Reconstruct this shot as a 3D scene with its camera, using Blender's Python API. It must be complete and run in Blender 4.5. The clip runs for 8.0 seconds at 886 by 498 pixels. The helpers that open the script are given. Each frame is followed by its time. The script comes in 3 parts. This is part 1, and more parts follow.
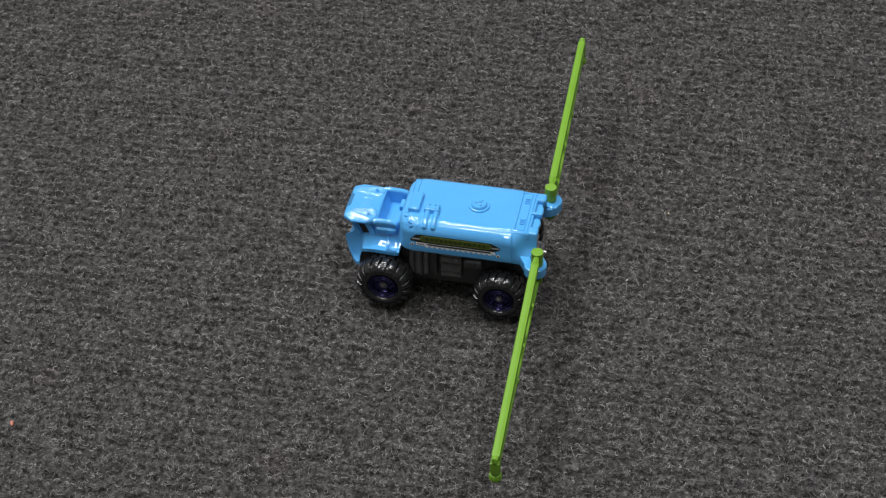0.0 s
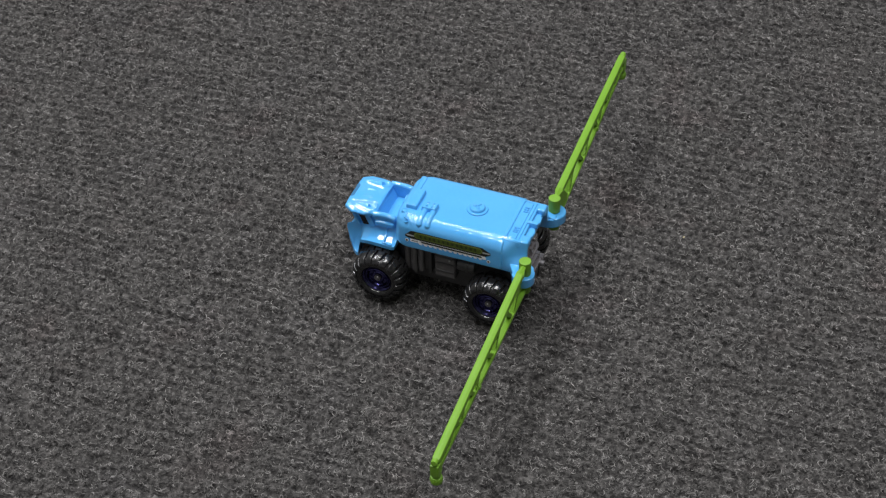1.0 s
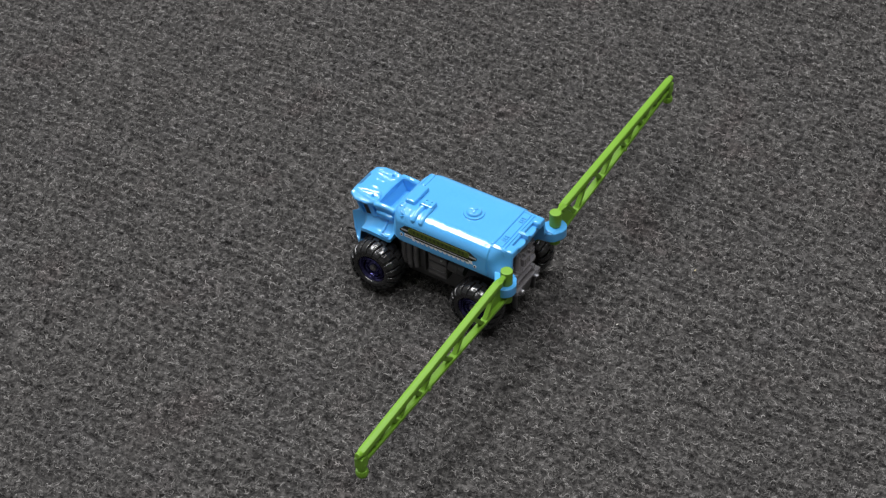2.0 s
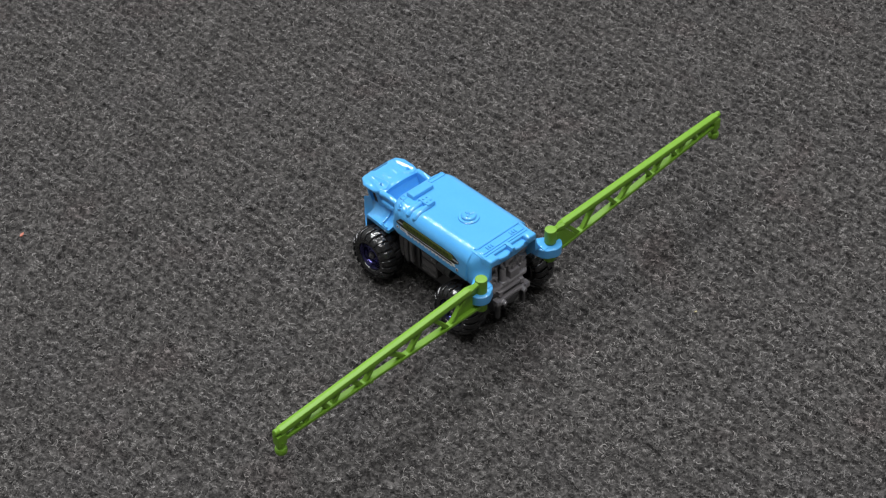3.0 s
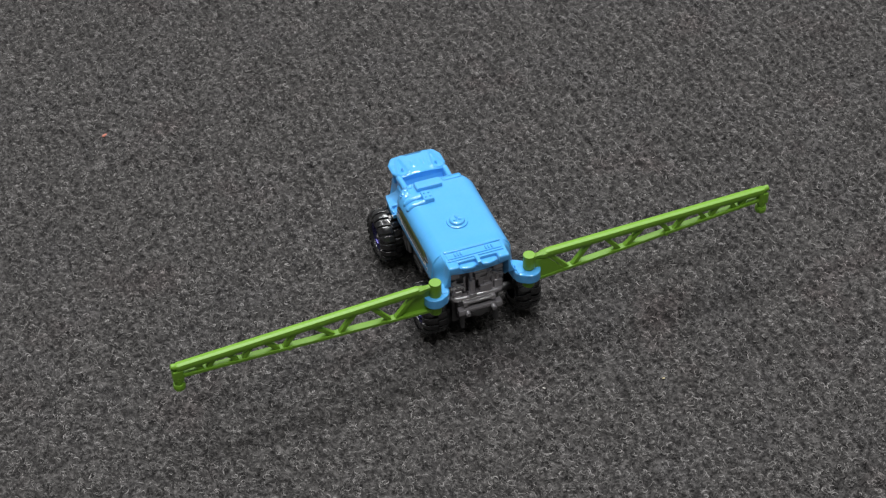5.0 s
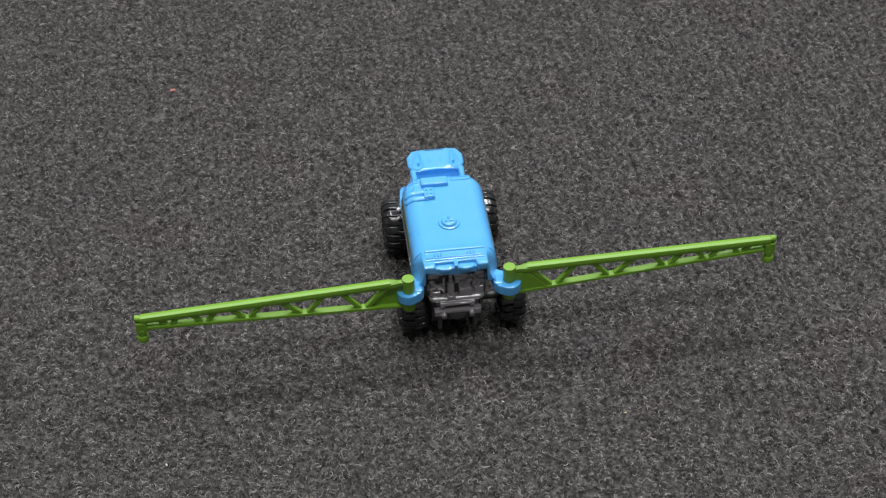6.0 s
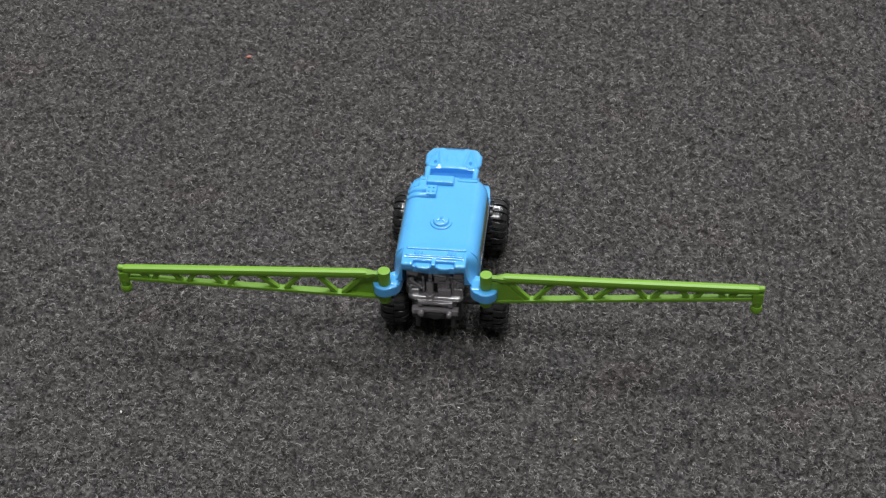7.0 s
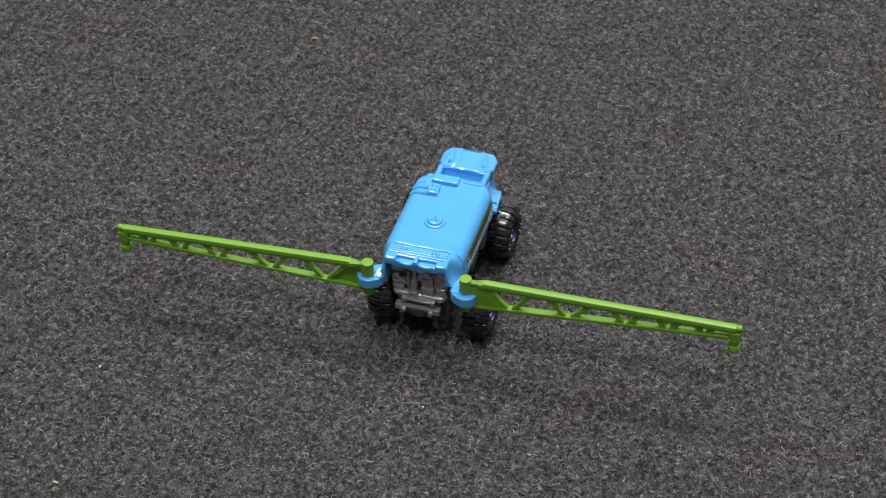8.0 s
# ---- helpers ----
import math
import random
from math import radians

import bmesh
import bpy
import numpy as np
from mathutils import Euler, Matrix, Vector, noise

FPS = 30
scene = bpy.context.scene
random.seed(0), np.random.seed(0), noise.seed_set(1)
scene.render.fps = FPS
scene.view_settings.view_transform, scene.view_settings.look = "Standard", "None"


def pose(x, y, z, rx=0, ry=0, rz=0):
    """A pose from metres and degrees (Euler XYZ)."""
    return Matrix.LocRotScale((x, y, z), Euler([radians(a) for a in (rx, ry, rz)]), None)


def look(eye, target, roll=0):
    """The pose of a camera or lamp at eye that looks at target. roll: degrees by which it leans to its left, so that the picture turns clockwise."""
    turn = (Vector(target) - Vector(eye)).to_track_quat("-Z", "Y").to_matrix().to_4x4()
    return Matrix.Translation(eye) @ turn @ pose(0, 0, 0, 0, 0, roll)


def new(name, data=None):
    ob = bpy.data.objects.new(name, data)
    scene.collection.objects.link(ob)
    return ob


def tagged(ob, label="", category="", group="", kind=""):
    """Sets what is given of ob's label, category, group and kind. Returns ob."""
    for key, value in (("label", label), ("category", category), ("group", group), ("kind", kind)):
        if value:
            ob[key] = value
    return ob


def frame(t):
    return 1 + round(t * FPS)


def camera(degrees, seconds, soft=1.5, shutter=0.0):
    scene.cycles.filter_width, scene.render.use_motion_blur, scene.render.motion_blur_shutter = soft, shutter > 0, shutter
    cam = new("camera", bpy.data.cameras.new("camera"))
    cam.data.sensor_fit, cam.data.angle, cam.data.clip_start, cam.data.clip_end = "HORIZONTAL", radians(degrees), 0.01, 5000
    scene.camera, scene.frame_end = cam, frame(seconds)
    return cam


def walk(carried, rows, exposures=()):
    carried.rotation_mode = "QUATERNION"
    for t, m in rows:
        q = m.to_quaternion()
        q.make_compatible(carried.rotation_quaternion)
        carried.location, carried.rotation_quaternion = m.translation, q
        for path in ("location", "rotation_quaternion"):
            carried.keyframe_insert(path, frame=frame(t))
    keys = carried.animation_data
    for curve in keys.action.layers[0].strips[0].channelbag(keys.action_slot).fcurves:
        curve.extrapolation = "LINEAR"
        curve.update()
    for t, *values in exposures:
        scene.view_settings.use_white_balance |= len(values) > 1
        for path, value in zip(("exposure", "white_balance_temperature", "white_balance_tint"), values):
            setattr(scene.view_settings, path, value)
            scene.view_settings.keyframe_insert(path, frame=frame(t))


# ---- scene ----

# The camera circles a toy on a carpet at one height and one tilt.
AXIS = Vector((0.00113, 0.02952, 0.0))
cam = camera(28.58, 8.0, soft=1.3)


def orbit(turn):
    """The camera's pose on its circle, turned so many degrees about the axis."""
    return Matrix.Translation(AXIS) @ pose(0, 0, 0, 0, 0, -turn) @ pose(-0.00136, -0.40470, 0.37346, 90 - 41.81, 0, 0) @ pose(0, 0, 0, 0, 0, -1.064)


TURNS = ((0.0, 78.86), (0.5, 74.44), (1.0, 69.70), (1.5, 64.42), (1.7, 61.95), (2.0, 58.0), (2.25, 54.72), (2.5, 51.3), (2.8, 47.06),
         (3.0, 44.15), (3.5, 38.50), (4.0, 33.8), (4.5, 27.78), (4.7, 25.36), (5.0, 21.35), (5.25, 17.75), (5.5, 14.1), (5.8, 10.2),
         (6.0, 7.81), (6.5, 1.14), (7.0, -5.59), (7.5, -11.98), (8.0, -16.25))
walk(cam, [(t, orbit(a)) for t, a in TURNS], exposures=((0.0, -0.27), (0.8, -0.18), (1.6, -0.08), (2.8, -0.04), (8.0, -0.04)))

# ---- light: a dim room and long ceiling lamps ----
world = bpy.data.worlds.new("world")
scene.world = world
world.use_nodes = True
world.node_tree.nodes["Background"].inputs[0].default_value = (0.9, 0.95, 1.0, 1)
world.node_tree.nodes["Background"].inputs[1].default_value = 0.15


def ceiling_lamp(x, y, z, sx, sy, watts, target, colour=(0.97, 0.98, 1.0)):
    data = bpy.data.lights.new("ceiling_lamp", "AREA")
    data.shape, data.size, data.size_y, data.energy, data.color = "RECTANGLE", sx, sy, watts, colour
    ob = new("ceiling_lamp", data)
    ob.matrix_world = look((x, y, z), target)
    return ob


ceiling_lamp(0.50, 0.95, 2.40, 0.05, 2.0, 26, (0.50, 0.95, 0))
ceiling_lamp(1.25, 0.90, 2.40, 0.05, 1.9, 20, (1.25, 0.90, 0))
ceiling_lamp(-0.1, 1.11, 2.40, 1.5, 0.36, 40, (-0.1, 1.11, 0))
ceiling_lamp(-2.10, 0.30, 2.30, 0.05, 1.5, 8, (-1.2, 0.30, 0))
ceiling_lamp(-0.62, 0.10, 2.40, 0.10, 1.2, 15, (-0.62, 0.10, 0))
ceiling_lamp(0.05, -0.75, 2.40, 1.3, 0.36, 29, (0.05, -0.75, 0))


# ---- materials ----
def material(name, colour, rough=0.5, metal=0.0, coat=0.0):
    m = bpy.data.materials.new(name)
    m.use_nodes = True
    b = m.node_tree.nodes["Principled BSDF"]
    b.inputs["Base Color"].default_value = (*colour, 1)
    b.inputs["Roughness"].default_value = rough
    b.inputs["Metallic"].default_value = metal
    b.inputs["Coat Weight"].default_value = coat
    b.inputs["Coat Roughness"].default_value = 0.02
    b.inputs["Coat IOR"].default_value = 1.75
    return m


def node(m, kind, **values):
    n = m.node_tree.nodes.new(kind)
    for key, value in values.items():
        n.inputs[key.replace("_", " ")].default_value = value
    return n


def link(m, a, b):
    m.node_tree.links.new(a, b)


def grainy(m, colours, scale, fine, bump=0.1, distance=0.0002, rough=None, stops=(0.35, 0.65)):
    """Colour that varies at two scales, and a fine relief, in metres of the object."""
    b = m.node_tree.nodes["Principled BSDF"]
    where = node(m, "ShaderNodeTexCoord").outputs["Object"]
    big, small = node(m, "ShaderNodeTexNoise", Scale=scale, Detail=4.0), node(m, "ShaderNodeTexNoise", Scale=fine, Detail=3.0)
    mix = node(m, "ShaderNodeMath")
    mix.operation = "MULTIPLY_ADD"
    mix.inputs[1].default_value = 0.6
    half = node(m, "ShaderNodeMath")
    half.operation = "MULTIPLY"
    half.inputs[1].default_value = 0.4
    ramp = node(m, "ShaderNodeValToRGB")
    ramp.color_ramp.elements[0].position, ramp.color_ramp.elements[1].position = stops
    for e, c in zip(ramp.color_ramp.elements, colours):
        e.color = (*c, 1)
    bumps = node(m, "ShaderNodeBump", Strength=bump, Distance=distance)
    for n in (big, small):
        link(m, where, n.inputs["Vector"])
    link(m, small.outputs["Fac"], half.inputs[0])
    link(m, big.outputs["Fac"], mix.inputs[0])
    link(m, half.outputs[0], mix.inputs[2])
    link(m, mix.outputs[0], ramp.inputs["Fac"])
    link(m, ramp.outputs["Color"], b.inputs["Base Color"])
    link(m, small.outputs["Fac"], bumps.inputs["Height"])
    link(m, bumps.outputs["Normal"], b.inputs["Normal"])
    if rough:
        spread = node(m, "ShaderNodeMapRange")
        spread.inputs["To Min"].default_value, spread.inputs["To Max"].default_value = rough
        link(m, big.outputs["Fac"], spread.inputs["Value"])
        link(m, spread.outputs["Result"], b.inputs["Roughness"])
    return m


BLUE = grainy(material("blue_enamel", (0.05, 0.33, 0.82), 0.3, 0, 1.0), ((0.086, 0.390, 0.785), (0.094, 0.412, 0.828)), 120, 900, 0.03, 0.0001, (0.24, 0.34))
BLUE.node_tree.nodes["Principled BSDF"].inputs["Specular IOR Level"].default_value = 0.08
GREEN = grainy(material("green_plastic", (0.2, 0.5, 0.03), 0.42), ((0.150, 0.320, 0.020), (0.170, 0.352, 0.026)), 90, 1500, 0.08, 0.0001, (0.36, 0.5))
RUBBER = grainy(material("black_rubber_plastic", (0.012, 0.012, 0.013), 0.35, 0, 0.32), ((0.009, 0.009, 0.010), (0.015, 0.015, 0.015)), 150, 2500, 0.08, 0.0001, (0.16, 0.28))
CHROME_BLUE = grainy(material("blue_plated_plastic", (0.02, 0.02, 0.12), 0.2, 1.0), ((0.050, 0.047, 0.130), (0.085, 0.080, 0.220)), 300, 3000, 0.05, 0.0001, (0.14, 0.26))
GREY = grainy(material("grey_plastic", (0.06, 0.055, 0.055), 0.32, 0, 0.6), ((0.075, 0.071, 0.072), (0.115, 0.108, 0.110)), 150, 2000, 0.12, 0.0001, (0.2, 0.3))
PUMP = grainy(material("pump_plastic", (0.05, 0.047, 0.048), 0.3, 0.2, 1.0), ((0.205, 0.192, 0.201), (0.300, 0.281, 0.293)), 150, 2000, 0.12, 0.0001, (0.16, 0.26))
DARK = grainy(material("dark_plastic", (0.02, 0.02, 0.02), 0.45), ((0.042, 0.041, 0.041), (0.072, 0.070, 0.070)), 150, 2000, 0.15, 0.0001, (0.24, 0.38))
PUMP.node_tree.nodes["Principled BSDF"].inputs["Coat IOR"].default_value = 2.6
PUMP.node_tree.nodes["Principled BSDF"].inputs["Coat Roughness"].default_value = 0.08
PRINT_BLACK = material("black_print", (0.012, 0.014, 0.010), 0.35)
PRINT_OLIVE = grainy(material("olive_print", (0.06, 0.09, 0.01), 0.35), ((0.040, 0.060, 0.006), (0.085, 0.118, 0.014)), 700, 3000, 0.0)
PRINT_LIME = grainy(material("pale_olive_print", (0.12, 0.16, 0.03), 0.35), ((0.110, 0.150, 0.024), (0.170, 0.215, 0.045)), 700, 3000, 0.0)
PRINT_MOSS = material("dark_olive_print", (0.016, 0.024, 0.004), 0.35)
PRINT_WHITE = material("white_print", (0.72, 0.74, 0.76), 0.35)
PRINT_SILVER = material("silver_print", (0.35, 0.36, 0.36), 0.35)
WINDOW = material("dark_window", (0.012, 0.014, 0.02), 0.12)
CRUMB_RED = material("orange_lint", (0.55, 0.20, 0.14), 0.8)
CRUMB_YELLOW = material("yellow_lint", (0.46, 0.40, 0.24), 0.8)
CRUMB_WHITE = material("pale_lint", (0.60, 0.57, 0.52), 0.8)
PLASTER = grainy(material("grey_plaster", (0.3, 0.3, 0.29), 0.9), ((0.30, 0.30, 0.29), (0.36, 0.36, 0.35)), 3, 60, 0.1, 0.001)


def felt(name, dark, light, islands):
    """Heather grey carpet: mixed curly threads, a faint reddish cast in patches."""
    m = material(name, dark, 0.9)
    b = m.node_tree.nodes["Principled BSDF"]
    b.inputs["Specular IOR Level"].default_value = 0.2
    where = node(m, "ShaderNodeTexCoord").outputs["Object"]
    ramp = node(m, "ShaderNodeValToRGB")
    ramp.color_ramp.elements[0].position, ramp.color_ramp.elements[1].position = (0.0, 1.0) if islands else (0.05, 0.95)
    ramp.color_ramp.elements[0].color, ramp.color_ramp.elements[1].color = (*dark, 1), (*light, 1)

    def sums(kind, a, b, c=None):
        n = node(m, "ShaderNodeMath")
        n.operation = kind
        for k, v in enumerate((a, b, c)):
            if isinstance(v, (int, float)):
                n.inputs[k].default_value = v
            elif v is not None:
                link(m, v, n.inputs[k])
        return n.outputs[0]

    tone = node(m, "ShaderNodeTexNoise", Scale=560.0, Detail=3.0, Roughness=0.7)
    link(m, where, tone.inputs["Vector"])
    tones = node(m, "ShaderNodeMapRange")
    tones.inputs["From Min"].default_value, tones.inputs["From Max"].default_value = 0.36, 0.66
    link(m, tone.outputs["Fac"], tones.inputs["Value"])
    if islands:
        shade = sums("POWER", m.node_tree.nodes.new("ShaderNodeNewGeometry").outputs["Random Per Island"], 1.2)
        link(m, sums("MULTIPLY", shade, sums("MULTIPLY_ADD", tones.outputs["Result"], 1.0, 0.30)), ramp.inputs["Fac"])
    else:
        threads = None
        for scale, sharp, twist in ((300.0, 8.0, 0.8), (460.0, 8.0, 1.0), (680.0, 7.0, 0.5)):
            field = node(m, "ShaderNodeTexNoise", Scale=scale, Detail=1.5, Distortion=twist)
            link(m, where, field.inputs["Vector"])
            line = sums("SUBTRACT", 1.0, sums("MULTIPLY", sums("ABSOLUTE", sums("SUBTRACT", field.outputs["Fac"], 0.5), 0.0), sharp))
            line = sums("MAXIMUM", line, 0.0)
            threads = line if threads is None else sums("MAXIMUM", threads, line)
        link(m, sums("MULTIPLY", threads, sums("MULTIPLY_ADD", tones.outputs["Result"], 0.9, 0.10)), ramp.inputs["Fac"])
        bumps = node(m, "ShaderNodeBump", Strength=1.0, Distance=0.0005)
        link(m, threads, bumps.inputs["Height"])
        link(m, bumps.outputs["Normal"], b.inputs["Normal"])
    patch = node(m, "ShaderNodeTexNoise", Scale=26.0, Detail=4.0, Roughness=0.6)
    link(m, where, patch.inputs["Vector"])
    amount = node(m, "ShaderNodeMapRange")
    for key, value in zip(("From Min", "From Max", "To Min", "To Max"), (0.56, 0.72, 0.0, 0.4)):
        amount.inputs[key].default_value = value
    link(m, patch.outputs["Fac"], amount.inputs["Value"])
    tint = node(m, "ShaderNodeMix")
    tint.data_type, tint.blend_type = "RGBA", "MULTIPLY"
    tint.inputs[7].default_value = (1.10, 0.90, 0.91, 1)
    link(m, amount.outputs["Result"], tint.inputs[0])
    link(m, ramp.outputs["Color"], tint.inputs[6])
    # cooler patches between the reddish ones
    other = node(m, "ShaderNodeTexNoise", Scale=38.0, Detail=3.0, Roughness=0.6)
    link(m, where, other.inputs["Vector"])
    cool = node(m, "ShaderNodeMapRange")
    for key, value in zip(("From Min", "From Max", "To Min", "To Max"), (0.50, 0.70, 0.0, 0.16)):
        cool.inputs[key].default_value = value
    link(m, other.outputs["Fac"], cool.inputs["Value"])
    chill = node(m, "ShaderNodeMix")
    chill.data_type, chill.blend_type = "RGBA", "MULTIPLY"
    chill.inputs[7].default_value = (0.95, 0.97, 1.09, 1)
    link(m, cool.outputs["Result"], chill.inputs[0])
    link(m, tint.outputs[2], chill.inputs[6])
    link(m, chill.outputs[2], b.inputs["Base Color"])
    return m


CARPET = felt("grey_carpet", (0.0205, 0.0193, 0.0187), (0.1370, 0.1295, 0.1240), False)
FIBRE = felt("grey_carpet_fibre", (0.0223, 0.0210, 0.0204), (0.335, 0.320, 0.307), True)

# ---- building helpers; lengths of the toy are in millimetres ----
MM = 0.001


def part(name, bm, mat, parent=None, label="", smooth=35, kind=""):
    """Links a bmesh in millimetres as one mesh object under a thing or a part, its normals weighted by face area."""
    bmesh.ops.recalc_face_normals(bm, faces=bm.faces)
    bm.normal_update()
    bm.faces.index_update()
    areas, least, normals = [f.calc_area() for f in bm.faces], math.cos(radians(smooth)), []
    for f in bm.faces:
        for corner in f.loops:
            total = Vector()
            for g in corner.vert.link_faces:
                if g.normal.dot(f.normal) > least:
                    total += g.normal * areas[g.index]
            normals.append(total.normalized() if total.length > 0 else f.normal.copy())
    me = bpy.data.meshes.new(name)
    for v in bm.verts:
        v.co *= MM
    bm.to_mesh(me)
    bm.free()
    for f in me.polygons:
        f.use_smooth = True
    me.set_sharp_from_angle(angle=radians(smooth))
    me.normals_split_custom_set(normals)
    me.materials.append(mat)
    ob = new(name, me)
    ob.parent = parent
    return tagged(ob, label, kind=kind)


def soften(bm, width, segments=2, least=25):
    edges = [e for e in bm.edges if len(e.link_faces) == 2 and e.calc_face_angle(0) > radians(least)]
    if width > 0 and edges:
        bmesh.ops.bevel(bm, geom=edges, offset=width, segments=segments, profile=0.6, affect="EDGES", clamp_overlap=True)
    return bm


def join(*parts):
    """One bmesh from several."""
    out = parts[0]
    for other in parts[1:]:
        me = bpy.data.meshes.new("join")
        other.to_mesh(me)
        other.free()
        out.from_mesh(me)
        bpy.data.meshes.remove(me)
    return out


def box(x0, x1, y0, y1, z0, z1, bevel=0.3, segments=2, taper=1.0):
    bm = bmesh.new()
    bmesh.ops.create_cube(bm, size=1)
    for v in bm.verts:
        k = taper if v.co.z > 0 else 1.0
        v.co = ((x0 + x1) / 2 + v.co.x * (x1 - x0) * k, (y0 + y1) / 2 + v.co.y * (y1 - y0) * k, (z0 + z1) / 2 + v.co.z * (z1 - z0))
    return soften(bm, bevel, segments)


def rod(a, b, r, r2=None, sides=20, bevel=0.0):
    """A round bar from a to b."""
    bm, a, b = bmesh.new(), Vector(a), Vector(b)
    bmesh.ops.create_cone(bm, cap_ends=True, segments=sides, radius1=r, radius2=r if r2 is None else r2, depth=(b - a).length)
    soften(bm, bevel, 2, 50)
    bm.transform(Matrix.Translation((a + b) / 2) @ (b - a).to_track_quat("Z", "Y").to_matrix().to_4x4())
    return bm


def prism(outline, lo, hi, axis="z", bevel=0.0, segments=2):
    """An outline of two coordinates, drawn out along an axis."""
    place = {"z": lambda u, v, w: (u, v, w), "y": lambda u, v, w: (u, w, v), "x": lambda u, v, w: (w, u, v)}[axis]
    bm = bmesh.new()
    rings = [[bm.verts.new(place(u, v, w)) for u, v in outline] for w in (lo, hi)]
    n = len(outline)
    for i in range(n):
        bm.faces.new((rings[0][i], rings[0][(i + 1) % n], rings[1][(i + 1) % n], rings[1][i]))
    bm.faces.new(rings[0]), bm.faces.new(rings[1][::-1])
    bmesh.ops.recalc_face_normals(bm, faces=bm.faces)
    return soften(bm, bevel, segments)


def bar(a, b, wide, high, bevel=0.25):
    """A square bar from a to b, wide across and high upwards."""
    a, b = Vector(a), Vector(b)
    bm = box(-wide / 2, wide / 2, -(b - a).length / 2, (b - a).length / 2, -high / 2, high / 2, bevel)
    ahead = (b - a).normalized()
    side = ahead.cross(Vector((0, 0, 1))).normalized()
    up = side.cross(ahead)
    bm.transform(Matrix.Translation((a + b) / 2) @ Matrix((side, ahead, up)).transposed().to_4x4())
    return bm


def loft(sections):
    """A skin over rings of equally many points, closed at both ends."""
    bm = bmesh.new()
    rings = [[bm.verts.new(p) for p in ring] for ring in sections]
    n = len(rings[0])
    for a, b in zip(rings, rings[1:]):
        for i in range(n):
            bm.faces.new((a[i], a[(i + 1) % n], b[(i + 1) % n], b[i]))
    bm.faces.new(rings[0]), bm.faces.new(rings[-1][::-1])
    bmesh.ops.recalc_face_normals(bm, faces=bm.faces)
    return bm


def lathe(profile, sides=48):
    """A ring of (along x, radius) points turned round the x axis; the profile is closed."""
    bm = bmesh.new()
    rings = []
    for i in range(sides):
        c, s = math.cos(math.tau * i / sides), math.sin(math.tau * i / sides)
        rings.append([bm.verts.new((x, r * c, r * s)) for x, r in profile])
    n = len(profile)
    for a, b in zip(rings, rings[1:] + rings[:1]):
        for i in range(n):
            bm.faces.new((a[i], a[(i + 1) % n], b[(i + 1) % n], b[i]))
    return bm


def tube(path, r, sides=14):
    """A round bar along a path of points, with rounded ends."""
    path = [Vector(p) for p in path]
    first, last = (path[0] - path[1]).normalized(), (path[-1] - path[-2]).normalized()
    steps = [(path[0] + first * r * 0.8, 0.35)] + [(p, 1.0) for p in path] + [(path[-1] + last * r * 0.8, 0.35)]
    rings = []
    for i, (p, k) in enumerate(steps):
        ahead = (steps[min(i + 1, len(steps) - 1)][0] - steps[max(i - 1, 0)][0]).normalized()
        side = ahead.cross(Vector((0, 1, 0)) if abs(ahead.y) < 0.9 else Vector((0, 0, 1))).normalized()
        up = side.cross(ahead)
        rings.append([tuple(p + (side * math.cos(math.tau * j / sides) + up * math.sin(math.tau * j / sides)) * r * k) for j in range(sides)])
    return loft(rings)


def arc(cx, cy, r, a0, a1, n):
    return [(cx + r * math.cos(radians(a0 + (a1 - a0) * i / n)), cy + r * math.sin(radians(a0 + (a1 - a0) * i / n))) for i in range(n + 1)]


# ---- the room ----
def spread(n, fine, reach):
    """Coordinates that are evenly fine in the middle and grow towards the room's walls."""
    half = fine * n / 2
    inner = np.linspace(-half, half, n + 1)
    outer = half + (reach - half) * np.linspace(0, 1, 25)[1:] ** 2.2
    return np.concatenate([-outer[::-1], inner, outer])


def smooth_noise(x, y, step, seed):
    """Value noise over a plane, by a table of random heights."""
    table = np.random.RandomState(seed).rand(257, 257)
    u, v = x / step, y / step
    i, j = np.floor(u).astype(int), np.floor(v).astype(int)
    u, v = u - i, v - j
    u, v = u * u * (3 - 2 * u), v * v * (3 - 2 * v)
    i, j, k, l = i % 256, j % 256, (i + 1) % 256, (j + 1) % 256
    return (table[i, j] * (1 - u) + table[k, j] * u) * (1 - v) + (table[i, l] * (1 - u) + table[k, l] * u) * v


def ribs(x, y):
    """How far a place lies up on a rib, from 0 to 1; the ribs run along y and wander a little."""
    wave = smooth_noise(x, y, 0.017, 3) * 2.6 + smooth_noise(x, y, 0.006, 6) * 2.4
    return (0.5 + 0.5 * np.sin(math.tau * x / 0.0037 + wave)) ** 0.55


def pile(x, y):
    """Height of the carpet's nap, in metres: worn ribs broken into lumps."""
    lumps = smooth_noise(x, y * 0.5, 0.0019, 1)
    return 0.0016 * ribs(x, y) * (0.4 + 0.6 * lumps) + 0.0006 * lumps + 0.0005 * smooth_noise(x, y, 0.0011, 2) - 0.0024


